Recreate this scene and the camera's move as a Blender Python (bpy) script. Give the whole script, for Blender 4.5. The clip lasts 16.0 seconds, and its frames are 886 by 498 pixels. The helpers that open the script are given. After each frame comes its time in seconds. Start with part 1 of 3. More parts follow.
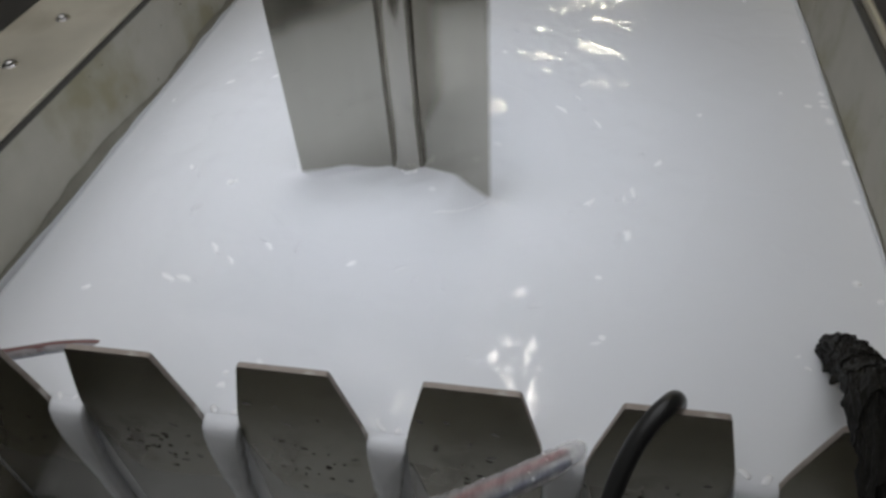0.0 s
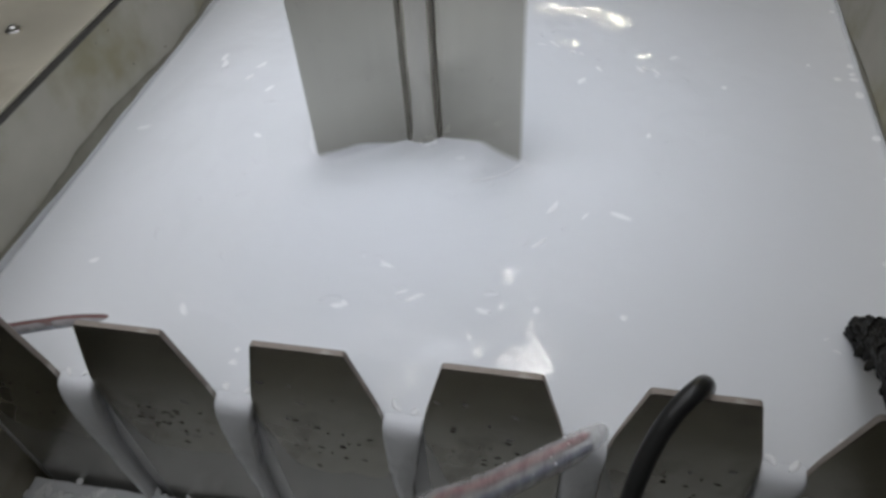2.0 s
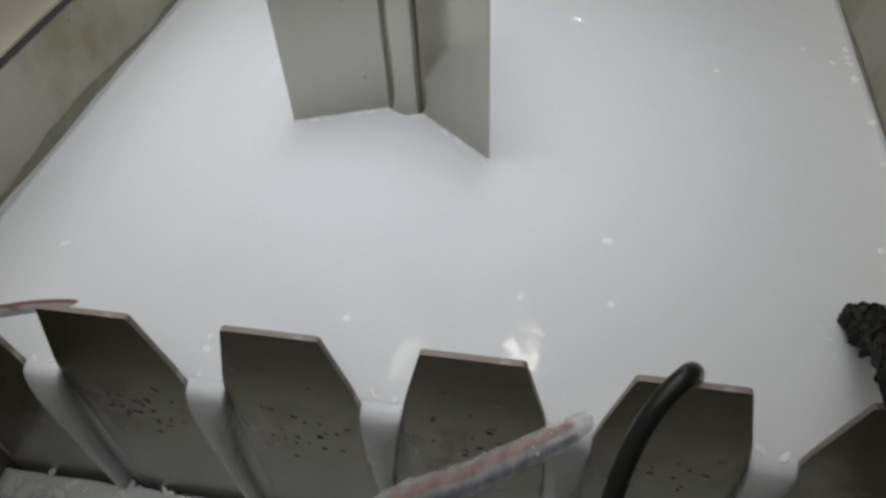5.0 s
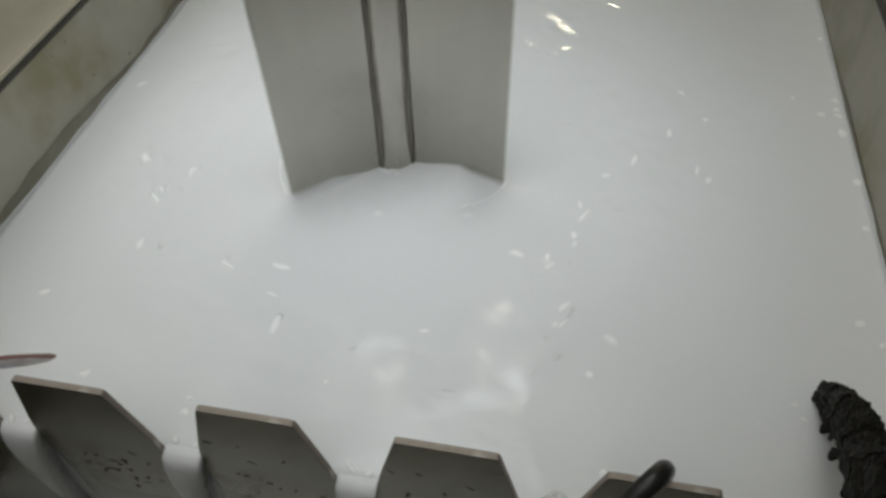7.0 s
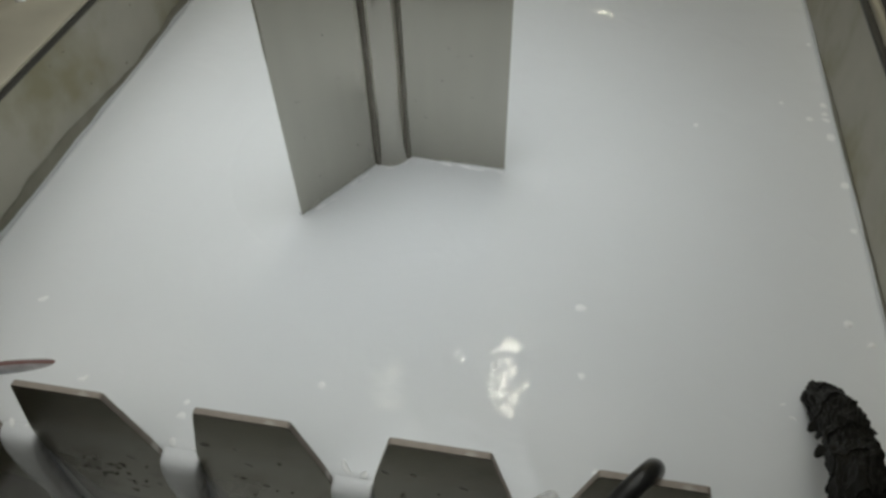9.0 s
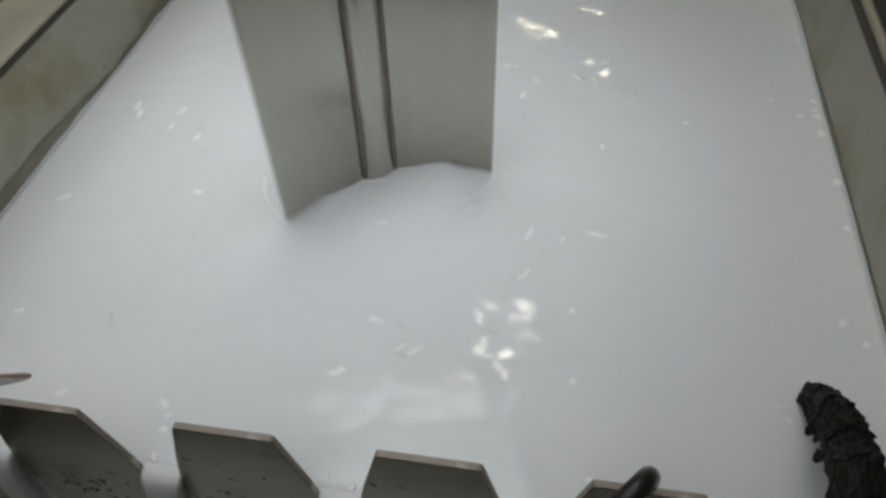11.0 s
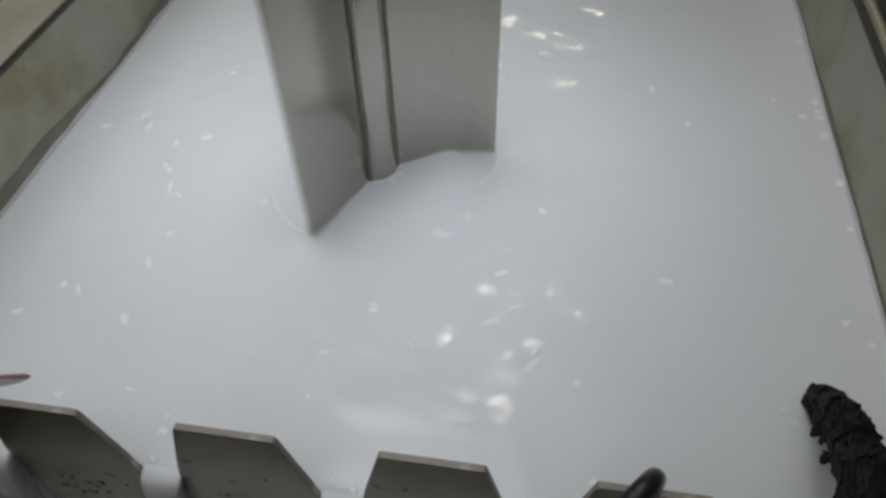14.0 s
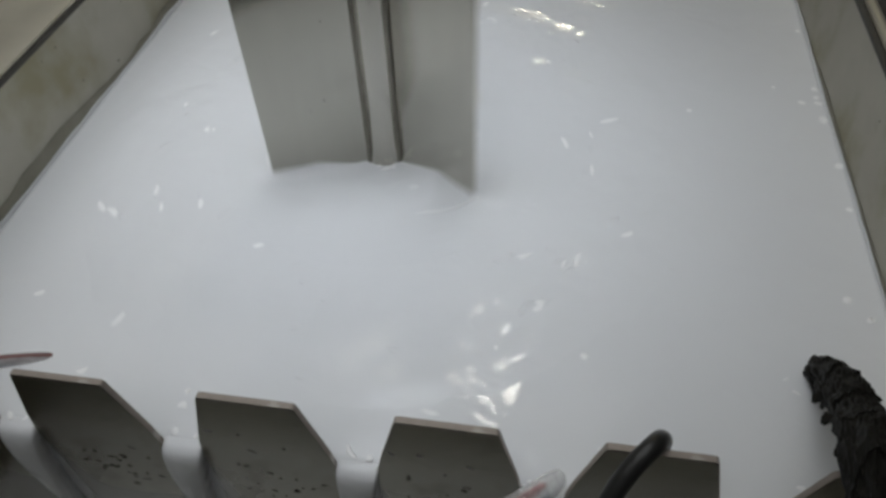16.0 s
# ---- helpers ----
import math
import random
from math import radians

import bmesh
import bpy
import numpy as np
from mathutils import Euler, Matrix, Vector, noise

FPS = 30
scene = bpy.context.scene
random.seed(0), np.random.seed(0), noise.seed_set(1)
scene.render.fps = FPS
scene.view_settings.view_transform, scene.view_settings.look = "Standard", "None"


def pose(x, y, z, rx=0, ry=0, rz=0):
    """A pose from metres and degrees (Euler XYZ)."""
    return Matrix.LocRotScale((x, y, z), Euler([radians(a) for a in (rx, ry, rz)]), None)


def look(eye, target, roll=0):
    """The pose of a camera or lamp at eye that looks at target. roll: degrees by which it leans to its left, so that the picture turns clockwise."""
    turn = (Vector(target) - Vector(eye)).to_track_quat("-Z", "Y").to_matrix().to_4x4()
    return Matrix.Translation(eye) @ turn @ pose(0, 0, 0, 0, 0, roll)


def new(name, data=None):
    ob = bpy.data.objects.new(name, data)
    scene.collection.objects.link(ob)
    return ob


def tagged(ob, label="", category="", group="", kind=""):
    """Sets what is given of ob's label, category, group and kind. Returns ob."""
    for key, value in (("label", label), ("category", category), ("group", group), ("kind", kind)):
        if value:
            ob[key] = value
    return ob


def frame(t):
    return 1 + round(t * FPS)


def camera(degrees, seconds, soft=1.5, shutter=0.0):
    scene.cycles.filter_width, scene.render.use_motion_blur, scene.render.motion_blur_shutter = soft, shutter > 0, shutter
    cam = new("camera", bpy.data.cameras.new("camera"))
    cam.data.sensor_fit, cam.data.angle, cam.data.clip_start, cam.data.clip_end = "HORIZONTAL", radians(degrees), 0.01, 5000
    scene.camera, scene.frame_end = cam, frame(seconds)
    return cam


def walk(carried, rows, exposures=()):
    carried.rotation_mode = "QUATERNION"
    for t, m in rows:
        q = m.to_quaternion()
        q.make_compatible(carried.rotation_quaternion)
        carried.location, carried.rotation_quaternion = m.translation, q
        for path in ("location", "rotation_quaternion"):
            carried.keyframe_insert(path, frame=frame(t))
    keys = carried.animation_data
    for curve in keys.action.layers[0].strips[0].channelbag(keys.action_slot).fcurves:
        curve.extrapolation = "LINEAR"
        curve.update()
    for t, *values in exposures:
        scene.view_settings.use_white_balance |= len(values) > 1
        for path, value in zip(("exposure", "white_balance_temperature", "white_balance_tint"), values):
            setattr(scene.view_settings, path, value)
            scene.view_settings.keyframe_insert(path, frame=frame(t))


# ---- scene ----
# ---- camera and its way ----
cam = camera(62.4, 16.0, soft=3.0, shutter=0.25)
EYES = [
    # seconds, x, y, z, pitch, yaw, roll
    (0, 0.0192, -0.3350, 0.5841, -44.39, 13.12, -4.15),
    (0.5, 0.0145, -0.3347, 0.5855, -44.82, 13.50, -4.21),
    (1, 0.0175, -0.3286, 0.5754, -46.24, 13.24, -4.01),
    (1.5, 0.0104, -0.3281, 0.5789, -46.36, 13.46, -4.14),
    (2, 0.0030, -0.3186, 0.5723, -46.60, 13.93, -4.22),
    (2.5, 0.0059, -0.3126, 0.5716, -47.00, 13.62, -4.34),
    (3, 0.0069, -0.3116, 0.5693, -46.87, 13.61, -4.41),
    (5.5, 0.0118, -0.3020, 0.5460, -47.46, 12.99, -2.73),
    (6, 0.0038, -0.2444, 0.6020, -50.53, 12.95, -1.72),
    (6.5, 0.0075, -0.2359, 0.6104, -49.80, 12.15, -1.51),
    (7, 0.0122, -0.2417, 0.6034, -48.97, 12.60, -1.69),
    (7.5, 0.0272, -0.2414, 0.5993, -48.83, 12.23, -1.83),
    (8, 0.0260, -0.2476, 0.6057, -48.73, 12.35, -2.09),
    (8.5, 0.0257, -0.2508, 0.6122, -48.44, 12.37, -2.06),
    (9, 0.0186, -0.2498, 0.6094, -48.41, 12.36, -1.87),
    (11.5, 0.0199, -0.2344, 0.5979, -48.29, 10.98, -1.76),
    (12, 0.0159, -0.2399, 0.5985, -47.88, 10.64, -1.39),
    (12.5, 0.0160, -0.2401, 0.5974, -47.80, 10.67, -1.10),
    (13, 0.0168, -0.2354, 0.5968, -47.91, 10.79, -1.20),
    (13.5, 0.0217, -0.2339, 0.5968, -48.30, 10.95, -1.59),
    (14, 0.0153, -0.2352, 0.5935, -48.14, 11.06, -1.70),
    (14.5, 0.0159, -0.2363, 0.5895, -47.88, 11.10, -1.86),
    (15, 0.0166, -0.2370, 0.5911, -47.96, 10.72, -1.40),
    (15.5, 0.0157, -0.2391, 0.5910, -47.96, 10.79, -1.33),
    (16, 0.0124, -0.2690, 0.5916, -47.70, 11.21, -2.20),
]
EXPOSURES = [(0.0, -0.61, 6170, 13), (1.5, -0.59, 6090, 13), (3.2, -0.59, 6100, 13), (5.5, -0.59, 6480, 10), (7.0, -0.70, 6560, 7), (9.2, -0.77, 6540, 5), (11.5, -0.78, 6330, 9), (13.0, -0.79, 6240, 10), (16.0, -0.77, 6240, 10)]
walk(cam, [(t, pose(x, y, z, 90 + pitch, 0, yaw) @ pose(0, 0, 0, 0, 0, roll)) for t, x, y, z, pitch, yaw, roll in EYES], EXPOSURES)

# ---- light: a dim hall, a bank of lamps beyond the tank, added fill lights over it ----
world = bpy.data.worlds.new("hall_air")
scene.world = world
world.use_nodes = True
world.node_tree.nodes["Background"].inputs[0].default_value = (0.75, 0.82, 0.9, 1)
world.node_tree.nodes["Background"].inputs[1].default_value = 0.05


def area_lamp(name, eye, target, wide, long, watts, colour, spread=180):
    data = bpy.data.lights.new(name, "AREA")
    data.shape, data.size, data.size_y, data.energy, data.color = "RECTANGLE", wide, long, watts, colour
    data.spread = radians(spread)
    ob = new(name, data)
    ob.matrix_world = look(eye, target)
    return ob


# added fill with no known source; it evens the hall and brightens the spill fronts
area_lamp("added_overhead_fill", (-1.10, -0.10, 2.78), (-1.10, -0.099, 0.0), 3.2, 3.9, 6.5, (1.0, 0.98, 0.86))
# added unseen lamp, placed for the brightness falloff across the liquid
area_lamp("added_agitator_fill", (-0.19, 0.43, 1.05), (-0.19, 0.431, 0.0), 0.44, 0.36, 1.18, (0.955, 0.99, 1.035), 60)
area_lamp("tube_lamp_glow", (-0.10, 1.55, 2.24), (-0.10, 1.551, 0.0), 0.07, 0.34, 3.2, (1.0, 0.96, 0.82))
area_lamp("tube_lamp_glow", (-0.62, 1.50, 2.24), (-0.62, 1.501, 0.0), 0.07, 0.34, 0.8, (1.0, 0.96, 0.82))
area_lamp("tube_lamp_glow", (0.12, 5.20, 1.90), (0.12, 5.201, 0.0), 0.80, 0.14, 26, (1.0, 0.91, 0.65))


# ---- materials ----
def material(name, colour, rough=0.5, metal=0.0, vary=0.12, grain=40.0, bump=0.0, bump_scale=200.0, stretch=(1, 1, 1), stain=None, stain_scale=6.0, stain_at=(0.55, 0.7), ior=1.5, rough_vary=0.0, coat=0.0):
    m = bpy.data.materials.new(name)
    m.use_nodes = True
    nt = m.node_tree
    n, link = nt.nodes, nt.links.new
    b = n["Principled BSDF"]
    b.inputs["Roughness"].default_value, b.inputs["Metallic"].default_value, b.inputs["IOR"].default_value = rough, metal, ior
    b.inputs["Coat Weight"].default_value, b.inputs["Coat Roughness"].default_value = coat, 0.08
    at = n.new("ShaderNodeTexCoord")
    size = n.new("ShaderNodeMapping")
    size.inputs["Scale"].default_value = stretch
    link(at.outputs["Object"], size.inputs[0])
    fine = n.new("ShaderNodeTexNoise")
    fine.inputs["Scale"].default_value, fine.inputs["Detail"].default_value = grain, 6
    link(size.outputs[0], fine.inputs[0])
    mix = n.new("ShaderNodeMix")
    mix.data_type = "RGBA"
    low = [c * (1 - vary) for c in colour]
    high = [min(1, c * (1 + vary)) for c in colour]
    mix.inputs[6].default_value, mix.inputs[7].default_value = (*low, 1), (*high, 1)
    link(fine.outputs[0], mix.inputs[0])
    out = mix.outputs[2]
    if stain:
        broad = n.new("ShaderNodeTexNoise")
        broad.inputs["Scale"].default_value, broad.inputs["Detail"].default_value = stain_scale, 5
        link(at.outputs["Object"], broad.inputs[0])
        edge = n.new("ShaderNodeMapRange")
        edge.inputs[1].default_value, edge.inputs[2].default_value = stain_at
        link(broad.outputs[0], edge.inputs[0])
        over = n.new("ShaderNodeMix")
        over.data_type = "RGBA"
        over.inputs[7].default_value = (*stain, 1)
        link(edge.outputs[0], over.inputs[0])
        link(out, over.inputs[6])
        out = over.outputs[2]
    link(out, b.inputs["Base Color"])
    if rough_vary:
        cloud = n.new("ShaderNodeTexNoise")
        cloud.inputs["Scale"].default_value, cloud.inputs["Detail"].default_value = 9, 4
        link(at.outputs["Object"], cloud.inputs[0])
        span = n.new("ShaderNodeMapRange")
        span.inputs[1].default_value, span.inputs[2].default_value = 0.3, 0.7
        span.inputs[3].default_value, span.inputs[4].default_value = rough - rough_vary, rough + rough_vary
        link(cloud.outputs[0], span.inputs[0])
        link(span.outputs[0], b.inputs["Roughness"])
    if bump:
        relief = n.new("ShaderNodeTexNoise")
        relief.inputs["Scale"].default_value, relief.inputs["Detail"].default_value = bump_scale, 4
        link(size.outputs[0], relief.inputs[0])
        bm_node = n.new("ShaderNodeBump")
        bm_node.inputs["Strength"].default_value, bm_node.inputs["Distance"].default_value = bump, 0.001
        link(relief.outputs[0], bm_node.inputs["Height"])
        link(bm_node.outputs[0], b.inputs["Normal"])
    return m


def liquid_material():
    """Opaque white, with a wet skin broken by fine ripples."""
    m = material("milky_liquid", (0.80, 0.812, 0.825), rough=0.06, vary=0.025, grain=4.0, ior=1.34)
    n, link = m.node_tree.nodes, m.node_tree.links.new
    b = n["Principled BSDF"]
    at = n.new("ShaderNodeTexCoord")
    last = None
    for scale, distance in ((15, 0.0026), (60, 0.0003)):
        wave = n.new("ShaderNodeTexNoise")
        wave.inputs["Scale"].default_value, wave.inputs["Detail"].default_value, wave.inputs["Distortion"].default_value = scale, 2, 0.6
        link(at.outputs["Object"], wave.inputs[0])
        relief = n.new("ShaderNodeBump")
        relief.inputs["Strength"].default_value, relief.inputs["Distance"].default_value = 0.8, distance
        link(wave.outputs[0], relief.inputs["Height"])
        if last:
            link(last.outputs[0], relief.inputs["Normal"])
        last = relief
    link(last.outputs[0], b.inputs["Normal"])
    return m


LIQUID = liquid_material()
# white of the froth, and of flecks painted where the liquid glints
FOAM_GLINT = material("white_foam_and_glint", (0.95, 0.955, 0.96), rough=0.35, vary=0.02, grain=90, bump=0.3, bump_scale=300)
BLADE = material("brushed_stainless", (0.445, 0.432, 0.385), rough=0.135, metal=1.0, vary=0.06, grain=60, bump=0.05, bump_scale=260, stretch=(1, 1, 0.08), rough_vary=0.03)
SHAFT_STEEL = material("polished_stainless", (0.47, 0.455, 0.41), rough=0.12, metal=1.0, vary=0.06, grain=60, bump=0.05, bump_scale=260, stretch=(1, 1, 0.08), rough_vary=0.03)
# weld beads darker than the steel they join
WELD = material("dark_weld", (0.26, 0.246, 0.215), rough=0.4, metal=1.0, vary=0.25, grain=90, bump=0.3, bump_scale=300)
PLATE = material("mill_finish_stainless", (0.36, 0.347, 0.300), rough=0.24, metal=1.0, vary=0.10, grain=45, bump=0.15, bump_scale=300, stain=(0.25, 0.235, 0.20), stain_scale=18, rough_vary=0.05)
CUT = material("sheared_steel_edge", (0.36, 0.315, 0.275), rough=0.62, metal=0.55, vary=0.22, grain=120, bump=0.3, bump_scale=260, stain=(0.60, 0.57, 0.52), stain_scale=26, stain_at=(0.60, 0.70))
WALL = material("dull_stainless_sheet", (0.43, 0.41, 0.345), rough=0.46, metal=0.75, vary=0.08, grain=30, bump=0.15, bump_scale=120, stain=(0.34, 0.315, 0.215), stain_scale=9, stain_at=(0.5, 0.68), rough_vary=0.08)
FLANGE = material("stained_stainless_flange", (0.585, 0.545, 0.44), rough=0.45, metal=0.6, vary=0.10, grain=25, bump=0.1, bump_scale=160, stain=(0.46, 0.42, 0.32), stain_scale=7, rough_vary=0.1)
RESIDUE = material("dried_film", (0.27, 0.255, 0.205), rough=0.50, metal=0.6, vary=0.2, grain=60, bump=0.4, bump_scale=150, stain=(0.31, 0.295, 0.24), stain_scale=14)
GASKET = material("black_rubber", (0.06, 0.057, 0.048), rough=0.6, vary=0.3, grain=50, bump=0.3, bump_scale=150)
HOSE = material("black_hose_rubber", (0.022, 0.022, 0.021), rough=0.34, vary=0.3, grain=40, bump=0.3, bump_scale=220, stretch=(1, 1, 0.25), stain=(0.055, 0.054, 0.05), stain_scale=30, stain_at=(0.55, 0.75), rough_vary=0.1)
TAPE = material("crusted_black_tape", (0.0095, 0.009, 0.0075), rough=0.6, vary=0.5, grain=60, bump=0.8, bump_scale=160, ior=1.22, stain=(0.035, 0.029, 0.018), stain_scale=40, stain_at=(0.64, 0.76))
FILM = material("wet_grey_film", (0.38, 0.372, 0.35), rough=0.26, metal=0.7, vary=0.25, grain=18, bump=0.2, bump_scale=60, stretch=(1, 1, 0.3), stain=(0.34, 0.33, 0.31), stain_scale=12)
SPLASH = material("dried_splash", (0.30, 0.295, 0.275), rough=0.6, vary=0.15, grain=120, bump=0.2)
SPOT = material("brown_pit", (0.045, 0.032, 0.028), rough=0.6, vary=0.3, grain=200)
STEEL = material("zinc_screw", (0.55, 0.54, 0.52), rough=0.28, metal=1.0, vary=0.1, grain=150)
RED = material("red_cable_jacket", (0.46, 0.03, 0.03), rough=0.45, vary=0.15, grain=60)
BROWN = material("brown_cable_jacket", (0.17, 0.075, 0.068), rough=0.5, vary=0.2, grain=60)
BLUE = material("blue_cable_jacket", (0.20, 0.24, 0.36), rough=0.45, vary=0.15, grain=60)
COVER = material("dark_cover_sheet", (0.055, 0.05, 0.045), rough=0.55, vary=0.2, grain=25, bump=0.2)
CONCRETE = material("concrete", (0.09, 0.088, 0.082), rough=0.8, vary=0.2, grain=6, bump=0.5, bump_scale=40, stain=(0.10, 0.095, 0.09), stain_scale=1.5)
PAINT = material("hall_paint", (0.14, 0.14, 0.135), rough=0.7, vary=0.08, grain=3, bump=0.2, bump_scale=60)
BEIGE = material("beige_hall_paint", (0.55, 0.48, 0.33), rough=0.7, vary=0.08, grain=3, bump=0.2, bump_scale=60)
CEILING = material("ceiling_paint", (0.42, 0.42, 0.41), rough=0.8, vary=0.06, grain=2)


def clear_material(name, thin, thick):
    m = bpy.data.materials.new(name)
    m.use_nodes = True
    n, link = m.node_tree.nodes, m.node_tree.links.new
    b = n["Principled BSDF"]
    b.inputs["Base Color"].default_value = (0.95, 0.955, 0.95, 1)
    b.inputs["Roughness"].default_value, b.inputs["IOR"].default_value = 0.16, 1.33
    noise_node = n.new("ShaderNodeTexNoise")
    noise_node.inputs["Scale"].default_value = 24
    span = n.new("ShaderNodeMapRange")
    span.inputs[1].default_value, span.inputs[2].default_value = 0.35, 0.7
    span.inputs[3].default_value, span.inputs[4].default_value = thin, thick
    link(noise_node.outputs[0], span.inputs[0])
    clear = n.new("ShaderNodeBsdfTransparent")
    mix = n.new("ShaderNodeMixShader")
    link(span.outputs[0], mix.inputs[0])
    link(clear.outputs[0], mix.inputs[1])
    link(b.outputs[0], mix.inputs[2])
    link(mix.outputs[0], n["Material Output"].inputs[0])
    return m


CLEAR = clear_material("wet_clear_tube", 0.30, 0.44)
THIN_CLEAR = clear_material("thin_clear_tube", 0.22, 0.40)


def glow(name, colour, strength):
    m = bpy.data.materials.new(name)
    m.use_nodes = True
    b = m.node_tree.nodes["Principled BSDF"]
    b.inputs["Base Color"].default_value = (0.8, 0.8, 0.8, 1)
    b.inputs["Emission Color"].default_value, b.inputs["Emission Strength"].default_value = (*colour, 1), strength
    return m


DIFFUSER = glow("lamp_diffuser", (1.0, 0.99, 0.96), 1.5)


# ---- mesh helpers ----
def mesh_object(name, bm, mat, smooth=False):
    bmesh.ops.recalc_face_normals(bm, faces=bm.faces)
    data = bpy.data.meshes.new(name)
    bm.to_mesh(data)
    bm.free()
    data.materials.append(mat)
    if smooth:
        for f in data.polygons:
            f.use_smooth = True
    return new(name, data)


def part(name, bm, mat, parent, label="", smooth=False):
    ob = mesh_object(name, bm, mat, smooth)
    ob.parent = parent
    if label:
        ob["label"] = label
    return ob


def box(x0, x1, y0, y1, z0, z1, bevel=0.0):
    own = bmesh.new()
    bmesh.ops.create_cube(own, size=1.0)
    for v in own.verts:
        v.co = Vector(((x0 + x1) / 2 + v.co.x * (x1 - x0), (y0 + y1) / 2 + v.co.y * (y1 - y0), (z0 + z1) / 2 + v.co.z * (z1 - z0)))
    if bevel:
        bmesh.ops.bevel(own, geom=own.edges[:], offset=bevel, segments=2, affect="EDGES", profile=0.5)
    return own


def cut_sheet(outline, y0, y1, bevel=0.0008):
    """A plate cut to an outline of (x, z), between two depths."""
    bm = bmesh.new()
    near = [bm.verts.new((x, y0, z)) for x, z in outline]
    face = bm.faces.new(near)
    moved = bmesh.ops.extrude_face_region(bm, geom=[face])
    bmesh.ops.translate(bm, vec=(0, y1 - y0, 0), verts=[v for v in moved["geom"] if isinstance(v, bmesh.types.BMVert)])
    if bevel:
        rim = [e for e in bm.edges if len(e.link_faces) == 2 and e.calc_face_angle(0) > 1.0]
        bmesh.ops.bevel(bm, geom=rim, offset=bevel, segments=2, affect="EDGES", profile=0.5)
    return bm


def smooth_path(points, steps=10):
    pts = [Vector(q) for q in points]
    pts = [2 * pts[0] - pts[1]] + pts + [2 * pts[-1] - pts[-2]]
    out = []
    for a, b, c, d in zip(pts, pts[1:], pts[2:], pts[3:]):
        for k in range(steps):
            u = k / steps
            out.append(0.5 * ((2 * b) + (c - a) * u + (2 * a - 5 * b + 4 * c - d) * u * u + (3 * b - a - 3 * c + d) * u ** 3))
    out.append(pts[-2])
    return out


def sweep(points, radius, sides=20, steps=10, lump=0.0, seed=0.0, shift=(0.0, 0.0), fine=60.0):
    """A closed round bar along a smooth path; radius is a number or a list along the points; shift moves it off the path's axis."""
    line = smooth_path(points, steps)
    radii = radius if isinstance(radius, (list, tuple)) else [radius] * len(points)
    bm = bmesh.new()
    rings = []
    side = None
    for i, q in enumerate(line):
        ahead = (line[min(i + 1, len(line) - 1)] - line[max(i - 1, 0)]).normalized()
        side = (Vector((0, 0, 1)) if abs(ahead.z) < 0.9 else Vector((0, 1, 0))).cross(ahead) if side is None else side - side.dot(ahead) * ahead
        side.normalize()
        up = ahead.cross(side)
        u = i / (len(line) - 1) * (len(radii) - 1)
        k = min(int(u), len(radii) - 2)
        r = radii[k] + (radii[k + 1] - radii[k]) * (u - k)
        ring = []
        for s in range(sides):
            a = 2 * math.pi * s / sides
            way = side * math.cos(a) + up * math.sin(a)
            spot = q + side * shift[0] + up * shift[1]
            rr = r
            if lump:
                near = spot + way * r
                rr *= 1 + lump * noise.noise(near * fine + Vector((seed, 0, 0))) + 0.55 * lump * noise.noise(near * fine * 2.7 + Vector((0, seed, 0))) + 0.3 * lump * noise.noise(near * fine * 6.1 + Vector((0, 0, seed)))
            ring.append(bm.verts.new(spot + way * rr))
        rings.append(ring)
    for a, b in zip(rings, rings[1:]):
        for s in range(sides):
            bm.faces.new((a[s], a[(s + 1) % sides], b[(s + 1) % sides], b[s]))
    bm.faces.new(rings[0])
    bm.faces.new(rings[-1])
    return bm


def grid_sheet(x0, x1, y0, y1, nx, ny, height, depth, skew=0.0157, skew_near=True):
    """A liquid body with a shaped top: height(x, y) over a flat bottom at depth."""
    bm = bmesh.new()
    top = [[bm.verts.new((x0 + (x1 - x0) * i / nx, y0 + (y1 - y0) * j / ny, 0)) for i in range(nx + 1)] for j in range(ny + 1)]
    for row in top:
        for v in row:
            v.co.z = height(v.co.x, v.co.y)
    for j in range(ny):
        for i in range(nx):
            bm.faces.new((top[j][i], top[j][i + 1], top[j + 1][i + 1], top[j + 1][i]))
    for row in top:
        for v in row:
            v.co.y += skew * v.co.x * ((v.co.y - y1) / (y0 - y1) if skew_near else (v.co.y - y0) / (y1 - y0))
    rim = top[0][:] + [r[-1] for r in top[1:]] + top[-1][-2::-1] + [r[0] for r in top[-2:0:-1]]
    low = [bm.verts.new((v.co.x, v.co.y, depth)) for v in rim]
    for k in range(len(rim)):
        bm.faces.new((rim[k], rim[(k + 1) % len(rim)], low[(k + 1) % len(rim)], low[k]))
    bm.faces.new(low)
    return bm


# ---- the hall ----
LEFT, RIGHT, FAR, NEAR = -0.60, 0.36, 1.75, -0.145
FLOOR_Z = -0.85
tagged(mesh_object("floor", box(-3.2, 2.8, -2.6, 5.6, FLOOR_Z - 0.1, FLOOR_Z), CONCRETE), "grey stained concrete hall floor", "floor", kind="structure")
tagged(mesh_object("ceiling", box(-3.2, 2.8, -2.6, 5.6, 2.9, 3.0), CEILING), "plain pale hall ceiling", "ceiling", kind="structure")
for nm, dims in (("wall_west", (-3.3, -3.2, -2.7, 5.7)), ("wall_east", (2.8, 2.9, -2.7, 5.7)), ("wall_south", (-3.2, 2.8, -2.7, -2.6)), ("wall_north", (-3.2, 2.8, 5.6, 5.7))):
    warm = nm == "wall_north"
    tagged(mesh_object(nm, box(*dims, FLOOR_Z - 0.1, 3.0), BEIGE if warm else PAINT), "plain beige painted hall wall" if warm else "plain grey painted hall wall", "wall", kind="structure")


